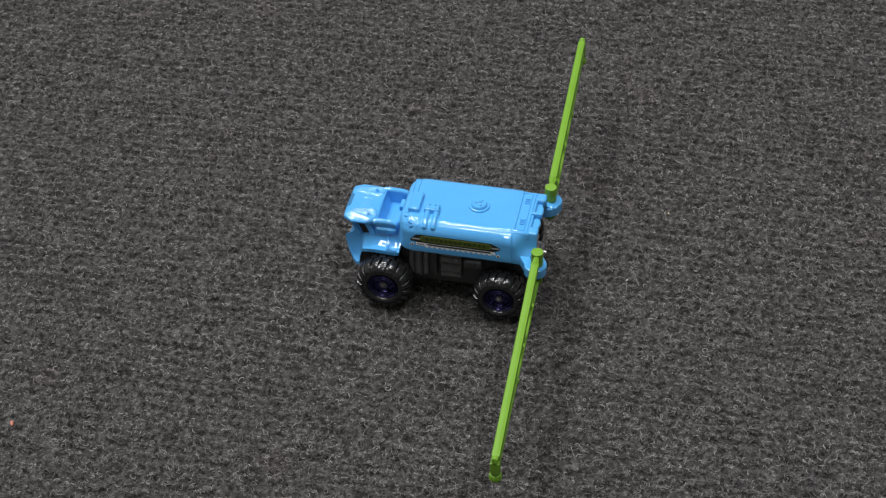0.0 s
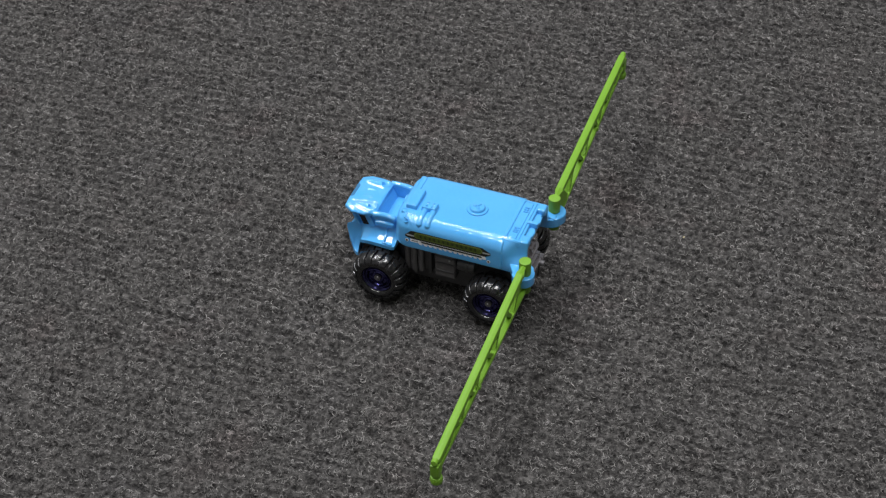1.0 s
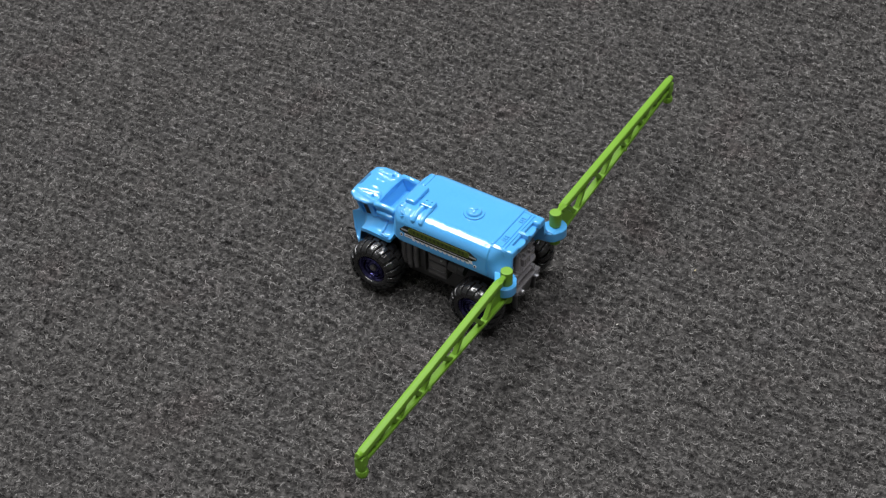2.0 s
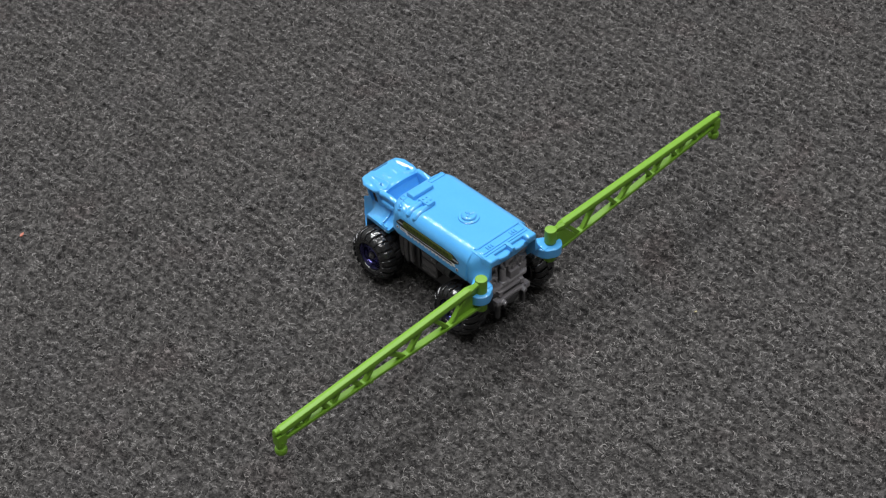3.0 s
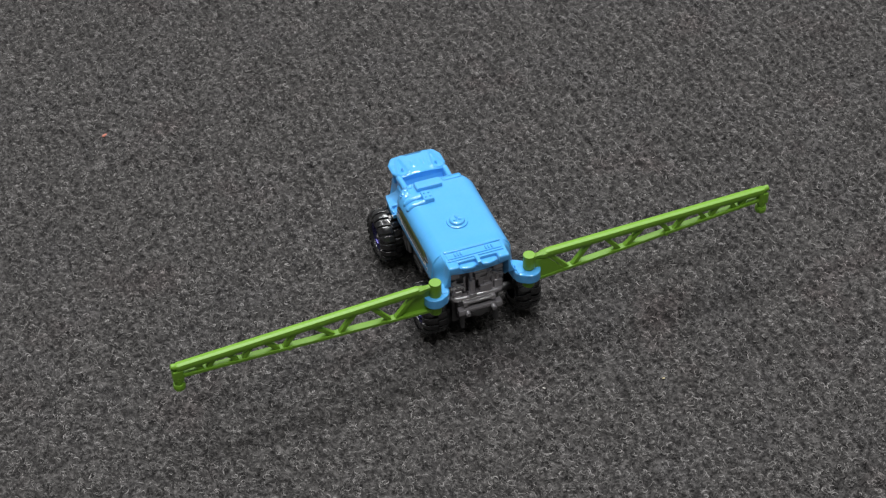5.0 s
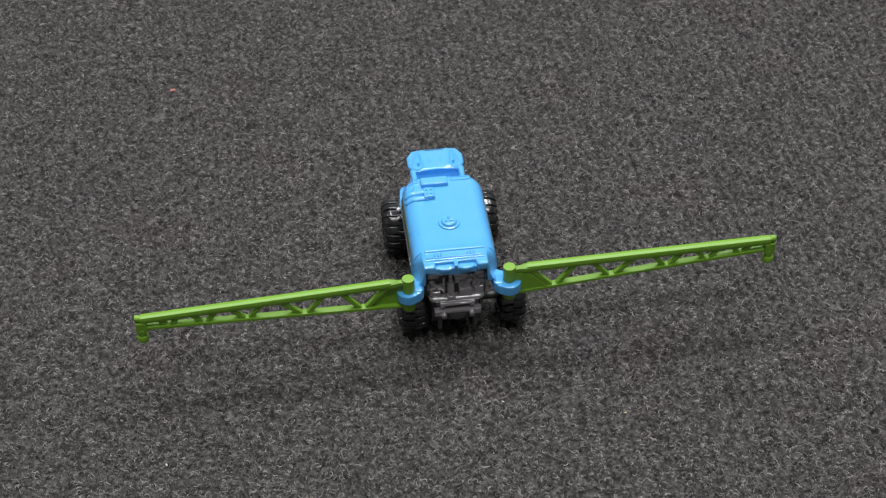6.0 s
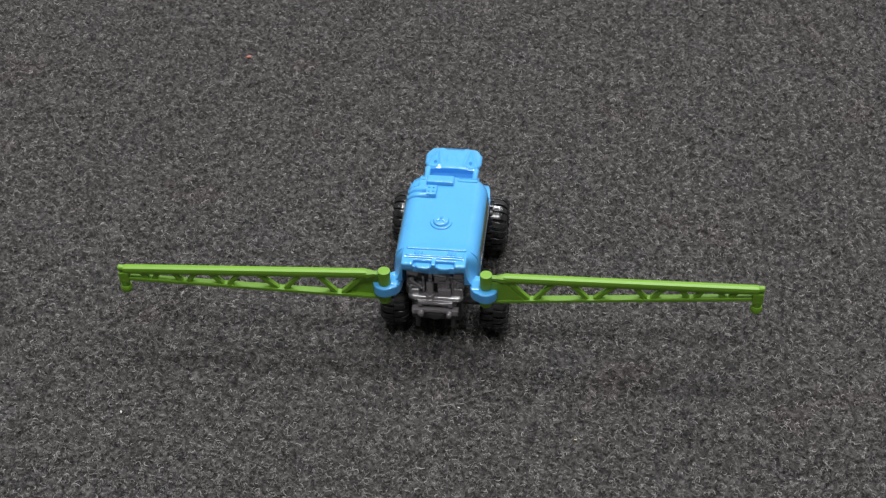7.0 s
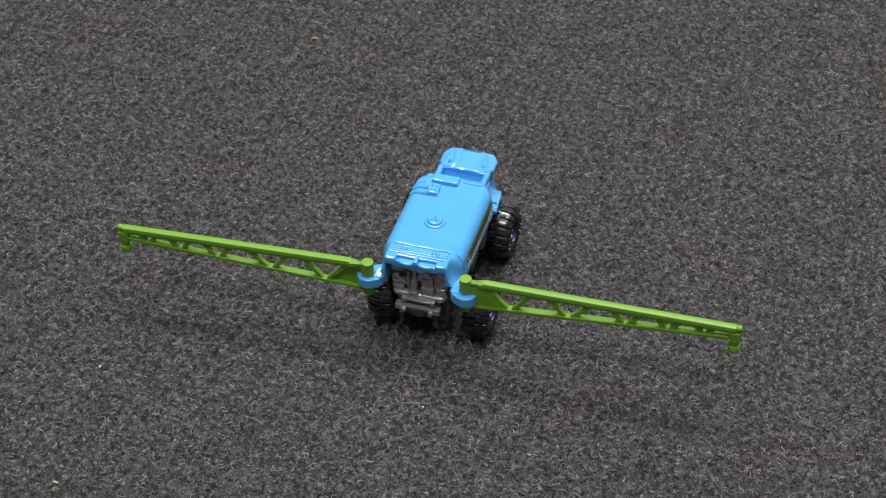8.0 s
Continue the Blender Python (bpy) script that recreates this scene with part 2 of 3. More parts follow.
def build_carpet():
    xs, ys = spread(740, 0.00066, 2.5), spread(470, 0.00105, 2.5)
    x, y = np.meshgrid(xs + 0.03, ys + 0.06, indexing="ij")
    z = np.where(np.hypot(x - 0.03, y - 0.06) < 0.242, pile(x, y), -0.0008)
    me = bpy.data.meshes.new("floor")
    i = np.arange(x.size).reshape(x.shape)
    quads = np.stack([i[:-1, :-1], i[1:, :-1], i[1:, 1:], i[:-1, 1:]], -1).reshape(-1, 4)
    me.from_pydata(np.stack([x, y, z], -1).reshape(-1, 3), [], quads)
    me.polygons.foreach_set("use_smooth", np.ones(len(quads), bool))
    me.materials.append(CARPET)
    tagged(new("floor", me), "dark grey heathered needle-felt carpet with worn ribs", "carpet", kind="structure")


def build_fibres(count=360000):
    """Loose kinked fibres that stand out of the nap, thicker on the ribs than between them."""
    rng = np.random.RandomState(5)
    a = np.radians(np.concatenate([rng.uniform(-50, 172, count), rng.uniform(172, 310, count // 3)]))
    r = np.concatenate([0.245 * np.sqrt(rng.rand(count)), 0.17 * np.sqrt(rng.rand(count // 3))])
    x, y = r * np.cos(a) + AXIS.x, r * np.sin(a) + AXIS.y
    keep = rng.rand(len(x)) < 0.06 + 0.94 * ribs(x, y) ** 2.6 * (0.15 + 1.3 * smooth_noise(x, y, 0.0015, 8))
    x, y = x[keep], y[keep]
    count, points = len(x), 6
    step = rng.uniform(0.00024, 0.00056, count) * np.where(rng.rand(count) < 0.0004, 5.0, 1.0)
    way, bend = rng.uniform(0, math.tau, count), rng.choice((-1.0, 1.0), count) * rng.uniform(0.35, 1.35, count) * np.where(step > 0.0008, 0.2, 1.0)
    wide, rise = rng.uniform(0.00006, 0.000115, count), rng.uniform(-0.35, 0.35, count)
    wide = np.where(step > 0.0008, 0.00006, wide)
    verts = np.empty((count, points, 2, 3))
    z = pile(x, y) + rng.uniform(0.0, 0.0005, count)
    for k in range(points):
        for side in (0, 1):
            off = wide * (1 if side else -1) * (1.0 if 0 < k < points - 1 else 0.5)
            verts[:, k, side, 0], verts[:, k, side, 1] = x - off * np.sin(way), y + off * np.cos(way)
            verts[:, k, side, 2] = z + 0.5 * off
        x, y, z = x + step * np.cos(way), y + step * np.sin(way), z + step * (rise - 0.2 * (k - 1))
        way = way + bend + rng.normal(0, 0.3, count) * np.where(step > 0.0008, 0.3, 1.0)
    i = np.arange(count * points * 2).reshape(count, points, 2)
    quads = np.stack([i[:, :-1, 0], i[:, 1:, 0], i[:, 1:, 1], i[:, :-1, 1]], -1).reshape(-1, 4)
    me = bpy.data.meshes.new("carpet_fibres")
    me.from_pydata(verts.reshape(-1, 3), [], quads)
    me.materials.append(FIBRE)
    tagged(new("carpet_fibres", me), "curled light and dark grey fibres of the carpet", "fibres", kind="stuff")


def build_room():
    for name, b in (("wall_north", (-2.4, 2.4, 2.4, 2.5)), ("wall_south", (-2.4, 2.4, -2.5, -2.4)), ("wall_east", (2.4, 2.5, -2.5, 2.5)), ("wall_west", (-2.5, -2.4, -2.5, 2.5))):
        x0, x1, y0, y1 = (1000 * v for v in b)
        tagged(part(name, box(x0, x1, y0, y1, -2, 2500, 0), PLASTER, kind="structure"), "plain grey plaster wall", "wall")
    tagged(part("ceiling", box(-2500, 2500, -2500, 2500, 2500, 2600, 0), PLASTER, kind="structure"), "plain grey ceiling", "ceiling")


build_carpet()
build_room()


# ---- the toy: a field sprayer truck with folding booms ----
toy = new("toy_sprayer_truck")
toy.matrix_world = pose(-0.0001, 0, 0, 0, 0, -1.4)
tagged(toy, "bright blue diecast toy field sprayer, green booms unfolded, on carpet", "toy truck")


def tank_ring(y, half, top, low=21.2, corner=4.2):
    """One cross-section of the tank: flat top, round shoulders, sides that flare a little downwards."""
    right = [(half + 0.25, low), (half + 0.42, low + 0.4), (half + 0.40, low + 2.0)] + arc(half - corner, top - corner, corner, 0, 90, 18)
    right += [((half - corner) * k, top) for k in (0.8, 0.4)]
    return [(x, y, z) for x, z in right] + [(-x, y, z) for x, z in reversed(right)]


def build_tank():
    rings = [tank_ring(42.4, 8.6, 29.4, 22.4, 3.6), tank_ring(42.0, 9.9, 30.3, 21.8, 3.9), tank_ring(41.4, 10.8, 30.75, 21.4, 4.1), tank_ring(40.4, 11.55, 31.0), tank_ring(39.2, 12.1, 31.1), tank_ring(38.0, 12.4, 31.15),
             *(tank_ring(37.2 - 0.8 * i, 12.5, 31.15) for i in range(36)), tank_ring(8.6, 12.5, 31.1), tank_ring(7.6, 12.5, 31.1), tank_ring(7.4, 12.5, 31.08), tank_ring(6.9, 12.1, 30.7)]
    # slightly wavy casting, and creased where the paint ran beside the hoses
    cast = loft(rings)
    cast.normal_update()
    for v in cast.verts:
        crease = math.exp(-((v.co.x + 10.4) / 2.2) ** 2 - ((v.co.y - 37.5) / 2.1) ** 2) if v.co.z > 27 else 0.0
        v.co += v.normal * (0.03 * noise.noise(v.co * 0.22) + 0.012 * noise.noise(v.co * 0.6) + 1.0 * crease * noise.noise(v.co * 0.64 + Vector((3, 1, 5))))
    tank = part("tank", cast, BLUE, toy, "glossy blue enamel tank with round shoulders", 50)
    # raised seam round the rear end
    part("seam", box(-9.0, 9.0, 6.8, 7.9, 30.6, 31.5, 0.42, 4), BLUE, tank)
    # low pads near the front end, each with a rounded rim
    for x0, x1 in ((-8.7, -7.0), (2.9, 9.0)):
        loop = [(x0 + 0.4, 39.1), (x1 - 0.4, 39.1), (x1 - 0.1, 39.4), (x1 - 0.1, 40.3), (x1 - 0.4, 40.6), (x0 + 0.4, 40.6), (x0 + 0.1, 40.3), (x0 + 0.1, 39.4), (x0 + 0.4, 39.1)]
        pad = join(box(x0, x1, 39.0, 40.7, 30.6, 31.15, 0.2, 3), tube([(x, y, 31.16) for x, y in loop], 0.2, 8))
        part("strip", pad, BLUE, tank)
    cap = part("filler_cap", join(rod((0, 19.3, 30.9), (0, 19.3, 31.65), 3.4, 3.2, 40, 0.28), rod((0, 19.3, 31.5), (0, 19.3, 32.45), 2.6, 2.2, 40, 0.6)), BLUE, tank, "round blue filler cap")
    for a in (90, 210, 330):
        c, s = math.cos(radians(a)), math.sin(radians(a))
        part("grip", tube([(0.45 * c, 19.3 + 0.45 * s, 32.3), (0.85 * c, 19.3 + 0.85 * s, 32.32), (1.3 * c, 19.3 + 1.3 * s, 32.25)], 0.5, 12), BLUE, cap)
    part("hatch", box(-6.6, 2.0, 36.6, 40.1, 30.6, 32.5, 0.5, 4, taper=0.97), BLUE, tank, "flat blue hatch plate")
    valve = part("valve_box", box(-6.2, -2.8, 30.6, 35.3, 30.8, 32.6, 0.42, 4, taper=0.95), BLUE, tank, "blue valve box with two hoses")
    for y in (34.0, 31.3):
        path = [(-5.2, y, 31.35), (-7.0, y, 31.15)] + [(x, y, z) for x, z in arc(-8.2, 26.95, 4.0, 92, 138, 7)]
        part("hose", tube(path, 0.95), BLUE, valve)
    # uneven raised outline, added to draw the jagged glints on the shoulder beside the hoses
    glint_path = ((38.9, 98), (39.0, 118), (37.8, 126), (38.5, 140), (37.0, 130), (36.2, 141), (35.9, 120), (36.2, 98), (38.9, 98))
    part("glint_outline", tube([(-8.3 + 4.12 * math.cos(radians(a)), y, 26.95 + 4.12 * math.sin(radians(a))) for y, a in glint_path], 0.3, 10), BLUE, tank)
    for x in (-5.2, -3.8):
        for y in (32.0, 33.8):
            part("bolt", rod((x, y, 32.5), (x, y, 32.9), 0.42, 0.3, 12, 0.1), BLUE, valve)


def build_decal(side):
    """A printed panel on one flank, laid on it as thin plates."""
    def plate(name, outline, mat, lift, parent, label=""):
        # the flank leans in below
        bm = prism(outline, 0, 0.05, "x")
        for v in bm.verts:
            z = v.co.z + 0.35
            flank = 12.5 + 0.40 * max(0.0, min(1.0, (26.95 - z) / 3.75)) - max(0.0, z - 26.95) ** 2 * 0.12
            v.co.z = z
            v.co.x, v.co.y = side * (flank + lift + v.co.x), v.co.y - 0.6
        return part(name, bm, mat, parent, label)
    panel = plate("side_print", [(38.6, 25.6), (37.0, 27.2), (35.6, 27.4), (13.9, 27.3), (12.6, 26.7), (11.2, 26.0), (11.2, 25.3), (13.0, 24.4), (36.2, 24.5), (38.6, 25.0)], PRINT_BLACK, 0.03, toy, "black, olive and white printed panel")
    plate("band_edge", arc(34.75, 26.1, 0.98, -90, 90, 8) + arc(14.75, 26.0, 0.98, 90, 270, 8), PRINT_LIME, 0.07, panel)
    plate("green_band", arc(34.6, 26.1, 0.74, -90, 90, 6) + arc(14.9, 26.0, 0.74, 90, 270, 6), PRINT_OLIVE, 0.10, panel)
    for i in range(13):
        # lettering too small to read, as bars
        y, tall = 33.9 - i * 1.46, (0.52, 0.40, 0.46)[i % 3]
        plate("letter_bar", [(y, 26.05 + tall), (y - 0.62, 26.05 + tall), (y - 0.82, 26.05 - tall), (y - 0.20, 26.05 - tall)], PRINT_MOSS, 0.13, panel)
    for y0, y1 in ((38.1, 35.8), (13.7, 11.4)):
        plate("rod_print", [(y0, 25.95), (y1, 25.95), (y1, 25.5), (y0, 25.5)], PRINT_SILVER, 0.09, panel)
    plate("white_print", [(36.9, 24.5), (12.8, 24.4), (12.4, 23.35), (36.9, 23.45)], PRINT_WHITE, 0.03, panel)
    plate("black_bar", [(33.8, 24.35), (14.2, 24.25), (13.6, 23.75), (33.0, 23.8)], PRINT_BLACK, 0.09, panel)
    plate("black_line", [(36.5, 24.1), (34.4, 24.08), (34.4, 23.88), (36.5, 23.9)], PRINT_BLACK, 0.09, panel)
    for i in range(13):
        y = 34.2 - i * 1.6
        plate("dash", [(y, 23.4), (y - 0.9, 23.4), (y - 1.25, 22.98), (y - 0.35, 22.98)], PRINT_WHITE, 0.03, panel)
    for y, z in ((38.0, 23.7), (11.7, 22.9)):
        plate("dot", arc(y, z, 0.55, 0, 345, 15), PRINT_WHITE, 0.03, panel)
        plate("dot_centre", arc(y, z, 0.32, 0, 330, 11), PRINT_BLACK, 0.09, panel)


def build_rear():
    """The frame over the pump: two side walls that sweep in from the tank and flare down to the brackets, and a deck across them."""
    deck = [(9.7, 29.1), (9.3, 31.05), (-9.9, 31.05), (-10.3, 29.1)]
    heights = (20.8, 22.0, 23.2, 24.3, 25.4, 26.5, 27.6, 28.7, 29.7, 30.5, 31.2)
    full = (12.35, 12.5, 12.5, 12.45, 12.4, 12.35, 12.2, 11.7, 11.0, 10.2, 9.2)
    drawn = (12.3, 12.45, 12.3, 11.6, 10.9, 10.4, 10.1, 9.9, 9.75, 9.65, 9.4)
    walls = []
    for s in (1, -1):
        rings = []
        for y in (8.6, 7.0, 6.2, 5.4, 4.6, 3.8, 3.0, 2.0, 0.4, -0.1):
            b = max(0.0, min(1.0, (7.2 - y) / 4.6))
            b = b * b * (3 - 2 * b)
            slim = 0.25 if y == -0.1 or y == 8.6 else 0.0
            outer = [(f * (1 - b) + d * b - slim, z - (0.2 if slim and z > 31 else 0.0)) for z, f, d in zip(heights, full, drawn)]
            low = 20.8 + 1.1 * max(0.0, 3.2 - y)
            rings.append([(s * x - 0.3 * b, y, max(z, low)) for x, z in outer + [(8.6 + slim, 31.2 - slim), (9.1, 28.6), (9.2, 20.8)]])
        walls.append(loft(rings))
    rear = part("rear_frame", join(prism(deck, 2.2, 8.2, "y", 0.45, 3), *walls, prism([(-9.6, 29.9), (-9.6, 28.2), (-5.5, 27.6), (-2.0, 27.2), (1.4, 27.2), (4.9, 27.6), (9.0, 28.2), (9.0, 29.9)], 0.6, 3.0, "y", 0.3)), BLUE, toy, "blue rear frame arching over the pump", 50)
    part("deck_plate", box(-8.8, 8.2, 4.0, 6.2, 30.8, 31.4, 0.25), BLUE, rear)
    part("deck_border", box(-9.2, 8.6, 3.0, 3.5, 30.8, 31.4, 0.2), BLUE, rear)
    for s in (1, -1):
        part("lug", box(*sorted((s * 6.0 - 0.3, s * 9.6 - 0.3)), -0.2, 2.6, 28.8, 31.4, 0.85, 5), BLUE, rear)
        lip = [(s * x - 0.3, y) for x, y in ((0.9, 2.6), (5.7, 2.6), (5.7, 0.9), (4.6, 0.1), (2.6, -0.15), (0.9, 0.3))]
        part("lip", prism(lip, 28.7, 30.1, "z", 0.55, 4), BLUE, rear)
        for k in range(3):
            part("vent", tube([(s * (3.9 + 0.95 * k) - 0.3, 4.6, 31.5), (s * (3.9 + 0.95 * k) - 0.3, 5.7, 31.5)], 0.32, 10), BLUE, rear)
    part("latch", box(-0.95, 0.35, -0.2, 3.2, 29.6, 31.5, 0.4), BLUE, rear)


def build_bracket(side):
    """The ear on which one boom turns: a thick round-edged plate that runs up into the side wall."""
    ear = [(9.7, 5.8), (12.6, 4.6), (15.8, 2.6)] + arc(15.0, -0.5, 3.5, 60, -130, 18) + [(11.7, -2.7), (10.6, -1.3), (10.1, 0.6)]
    plate = prism([(side * x + 0.3, y) for x, y in ear], 20.6, 24.0, "z", 1.25, 5)
    # sloping foot of the side wall
    foot = prism([(1.4, 22.0), (1.4, 25.3), (-0.3, 24.55), (-1.1, 24.33), (-1.8, 24.2), (-1.8, 22.0)], *sorted((side * 10.9 + 0.3, side * 13.1 + 0.3)), "x", 0.25, 3)
    part("boom_bracket", join(plate, foot), BLUE, toy, "rounded blue bracket holding a boom", 60)


def build_boom(side, drop, lift=0.0, end=93.2):
    """A folding spray boom: pivot, square top rail, thin bottom rail, zigzag struts, end nozzle. drop: how far its end hangs."""
    def p(x, z, y=-0.65):
        return (side * x + 0.3, y + 0.0257 * side * x, z + lift - drop * (x - 15) / 79)
    swell = []
    for x, wide, high in ((16.0, 1.0, 1.05), (17.4, 0.88, 0.92), (18.4, 0.98, 1.05), (19.2, 1.3, 1.3), (20.2, 1.42, 1.36), (21.2, 1.25, 1.22)):
        x0, y0, z0 = p(x, 27.5)
        swell.append([(x0, y0 + wide * math.cos(radians(a)) * (1.0 if k % 2 else 0.86), z0 + high * math.sin(radians(a)) * (1.0 if k % 2 else 0.86)) for k, a in enumerate(range(0, 360, 30))])
    boom = part("boom", join(bar(p(19.8, 27.6), p(end + 0.4, 27.6), 2.5, 2.5, 0.95), loft(swell)), GREEN, toy, "slender lime green plastic spray boom", 50)
    part("pivot_pin", join(rod(p(15, 23.8), p(15, 28.8), 1.85, 1.85, 28, 0.3), rod(p(15, 16.9), p(15, 20.9), 1.85, 1.85, 28, 0.3)), GREEN, boom, "round green pivot pin")
    part("bottom_rail", join(bar(p(15.5, 18.7), p(92.4, 24.5), 2.3, 1.1, 0.3)), GREEN, boom)
    def low(x):
        return 18.7 + (x - 15.5) / 76.9 * 5.8
    web = prism([(side * x + 0.3, z) for x, z in ((15.6, 18.8), (27.2, 19.6), (20.6, 26.8), (16.6, 26.8), (16.6, 20.5))], -1.0, -0.2, "y", 0.2)
    part("web", web, GREEN, boom)
    pairs = [(21.3, 27.6), (34.9, 29.4), (39.9, 44.8), (52.8, 46.8), (58.2, 61.8), (67.2, 63.4), (71.4, 74.0), (78.4, 75.8), (82.4, 84.4), (88.0, 86.0)]
    for a, b in pairs:
        part("strut", bar(p(a, 26.8), p(b, low(b) + 0.2), 1.5, 1.3, 0.25), GREEN, boom)
    part("stud", rod(p(60.4, low(60.4) + 0.2, -1.6), p(60.4, low(60.4) + 0.2, -2.2), 0.8, 0.7, 14, 0.15), GREEN, boom)
    x, y, z = p(end, 27.6)
    nozzle = join(box(x - 1.6, x + 1.6, y - 1.3, y + 1.3, z - 4.8, z - 0.8, 0.45), rod((x, y, z - 3.6), (x, y, z - 6.8), 1.45, 1.25, 18),
                  rod((x, y, z - 5.9), (x, y, z - 8.3), 1.75, 1.85, 24, 0.85))
    part("nozzle", nozzle, GREEN, boom)
    part("end_knob", join(rod((x, y, z + 0.3), (x + side * 1.8, y, z + 0.6), 1.0, 0.95, 16, 0.45)), GREEN, boom)


def roof_half(y):
    """Half the width of the cab's roof at y."""
    if y < 53.0:
        return 7.7 + 1.2 * (y - 49.6) / 3.4
    return 8.9 if y < 57.6 else 8.9 - 1.7 * (y - 57.6) / 2.6


def roof_top(x, y, half):
    """Height of the roof: a shallow dome, a rear edge that rolls down, two drop-shaped rims and two short ridges."""
    a = abs(x)
    z = 27.75 - 0.012 * x * x - 0.05 * max(0.0, y - 57) - 0.5 * max(0.0, 50.3 - y) ** 2 - 0.4 * max(0.0, (a - half + 0.6) / 0.6) ** 2 - 0.3 * max(0.0, (y - 59.7) / 0.5) ** 2
    t = (y - 51.1) / 8.0
    wide = 1.9 * max(0.0, 1.0 - t) ** 0.7 * min(1.0, max(0.0, t + 0.12) * 6) ** 0.5
    off = abs(a - 5.6 + 0.4 * t)
    if -0.15 < t < 1.05:
        z += (0.37 + 0.2 * max(0.0, 0.3 - t)) * math.exp(-((off - wide) / 0.5) ** 2) - 0.2 * math.exp(-(off / max(0.3, 0.6 * wide)) ** 2)
    z += 0.2 * math.exp(-((a - 1.7) / 0.45) ** 2) * max(0.0, 1 - ((y - 54.6) / 1.7) ** 4 if abs(y - 54.6) < 1.7 else 0.0)
    return z


def build_roof():
    rings, n = [], 56
    for k in range(40):
        y = 49.6 + 10.6 * k / 39
        half = roof_half(y)
        across = [half * (2 * i / n - 1) for i in range(n + 1)]
        back = [1.1 * max(0.0, min(1.0, (3.5 - abs(x)) / 0.9)) * max(0.0, (y - 58.5) / 1.7) for x in across]
        top = [(x, y - b, roof_top(x, y, half)) for x, b in zip(across, back)]
        low = 25.7 if y > 50.6 else 25.2
        rings.append(top + [(half * 0.97, y, low), (-half * 0.97, y, low)])
    return loft(rings)


def build_cab():
    body = prism([(56.8, 12.2), (58.5, 16.0), (58.9, 19.4), (57.8, 20.8), (56.2, 22.0), (57.4, 26.4), (50.0, 26.4), (49.6, 22.8), (43.0, 22.6), (43.0, 18.5), (52.0, 18.5), (54.5, 12.2)], -6.9, 6.9, "x", 0.5)
    cab = part("cab", body, BLUE, toy, "blue cab with a flat overhanging roof", 40)
    part("roof", build_roof(), BLUE, cab, "", 60)
    # the cab's back slopes down into the bed
    part("rear_wall", prism([(50.6, 26.4), (50.0, 26.4), (48.0, 22.4), (50.6, 22.4)], -6.7, 6.7, "x", 0.35, 3), BLUE, cab)
    for s in (1, -1):
        part("roof_knob", rod((s * 5.6, 52.6, 27.0), (s * 5.55, 52.8, 28.2), 0.95, 0.3, 3, 0.2), BLUE, cab)
        part("bed_wall", box(*sorted((s * 6.6, s * 8.0)), 43.4, 50.2, 22.2, 26.4, 0.4, 3), BLUE, cab)
        rail = [(s * 7.5, 43.6, 26.2), (s * 7.5, 45.0, 26.55), (s * 7.5, 47.0, 26.65), (s * 7.6, 49.0, 26.6), (s * 7.7, 50.4, 26.4)]
        part("bed_rail", tube(rail, 0.95), BLUE, cab)
        part("lower_rail", tube([(s * 8.2, 44.0, 24.1), (s * 8.25, 46.5, 24.2), (s * 8.1, 49.4, 24.0)], 0.62), BLUE, cab)
        # flared wing over the wheel: it widens rearwards and hollows from the sill to its rim
        rings = []
        for y, wide, low, sill in ((59.9, 6.9, 16.9, 19.2), (58.9, 7.8, 13.4, 20.0), (57.4, 8.9, 10.2, 20.6), (56.0, 10.0, 9.7, 20.8), (55.2, 10.4, 10.2, 20.7), (54.6, 10.8, 14.4, 20.6), (53.8, 11.2, 16.6, 20.7),
                                   (51.0, 11.9, 17.5, 21.6), (48.0, 12.2, 17.8, 23.2), (45.0, 12.5, 17.9, 24.0), (43.2, 12.7, 17.9, 24.4), (41.9, 12.7, 18.2, 24.3)):
            rim = low + min(1.3, 0.35 * (sill - low))
            curve = [(6.9, sill)] + [(7.0 + (wide - 7.0) * (1 - math.cos(a)), rim + (sill - rim) * (1 - math.sin(a))) for a in (0.0, 0.35, 0.7, 1.05, 1.35, 1.57)]
            rings.append([(s * x, y, z) for x, z in curve + [(wide, low), (6.9, low)]])
        # finer rings, with the uneven surface of a thick coat of paint
        fine = []
        for a, b in zip(rings, rings[1:]):
            fine += [[tuple(Vector(p).lerp(Vector(q), k / 4)) for p, q in zip(a, b)] for k in range(4)]
        skin = loft(fine + [rings[-1]])
        skin.normal_update()
        for v in skin.verts:
            v.co += v.normal * (0.16 * noise.noise(v.co * 0.42) + 0.07 * noise.noise(v.co * 0.9))
        part("wing", skin, BLUE, cab, "", 60)
        fold = [(s * (7.1 + 5.2 * (1 - math.cos(a))), 46.6 - 0.8 * math.sin(a), 19.7 + 3.9 * (1 - math.sin(a))) for a in (0.1, 0.4, 0.7, 1.0, 1.25, 1.5)] + [(s * 12.1, 44.6, 19.5), (s * 12.3, 43.0, 19.7)]
        part("wing_fold", tube(fold, 0.36, 10), BLUE, cab)
        # dark pane stands for the shade inside the open side window
        part("side_window", prism([(56.4, 25.8), (54.2, 25.8), (51.8, 21.0), (54.3, 20.8)], s * 6.85, s * 7.05, "x"), WINDOW, cab, "side window opening, its shade drawn as a dark pane")
        part("pillar", bar((s * 7.2, 57.9, 26.2), (s * 7.3, 55.4, 20.6), 1.0, 1.1, 0.35), BLUE, cab)
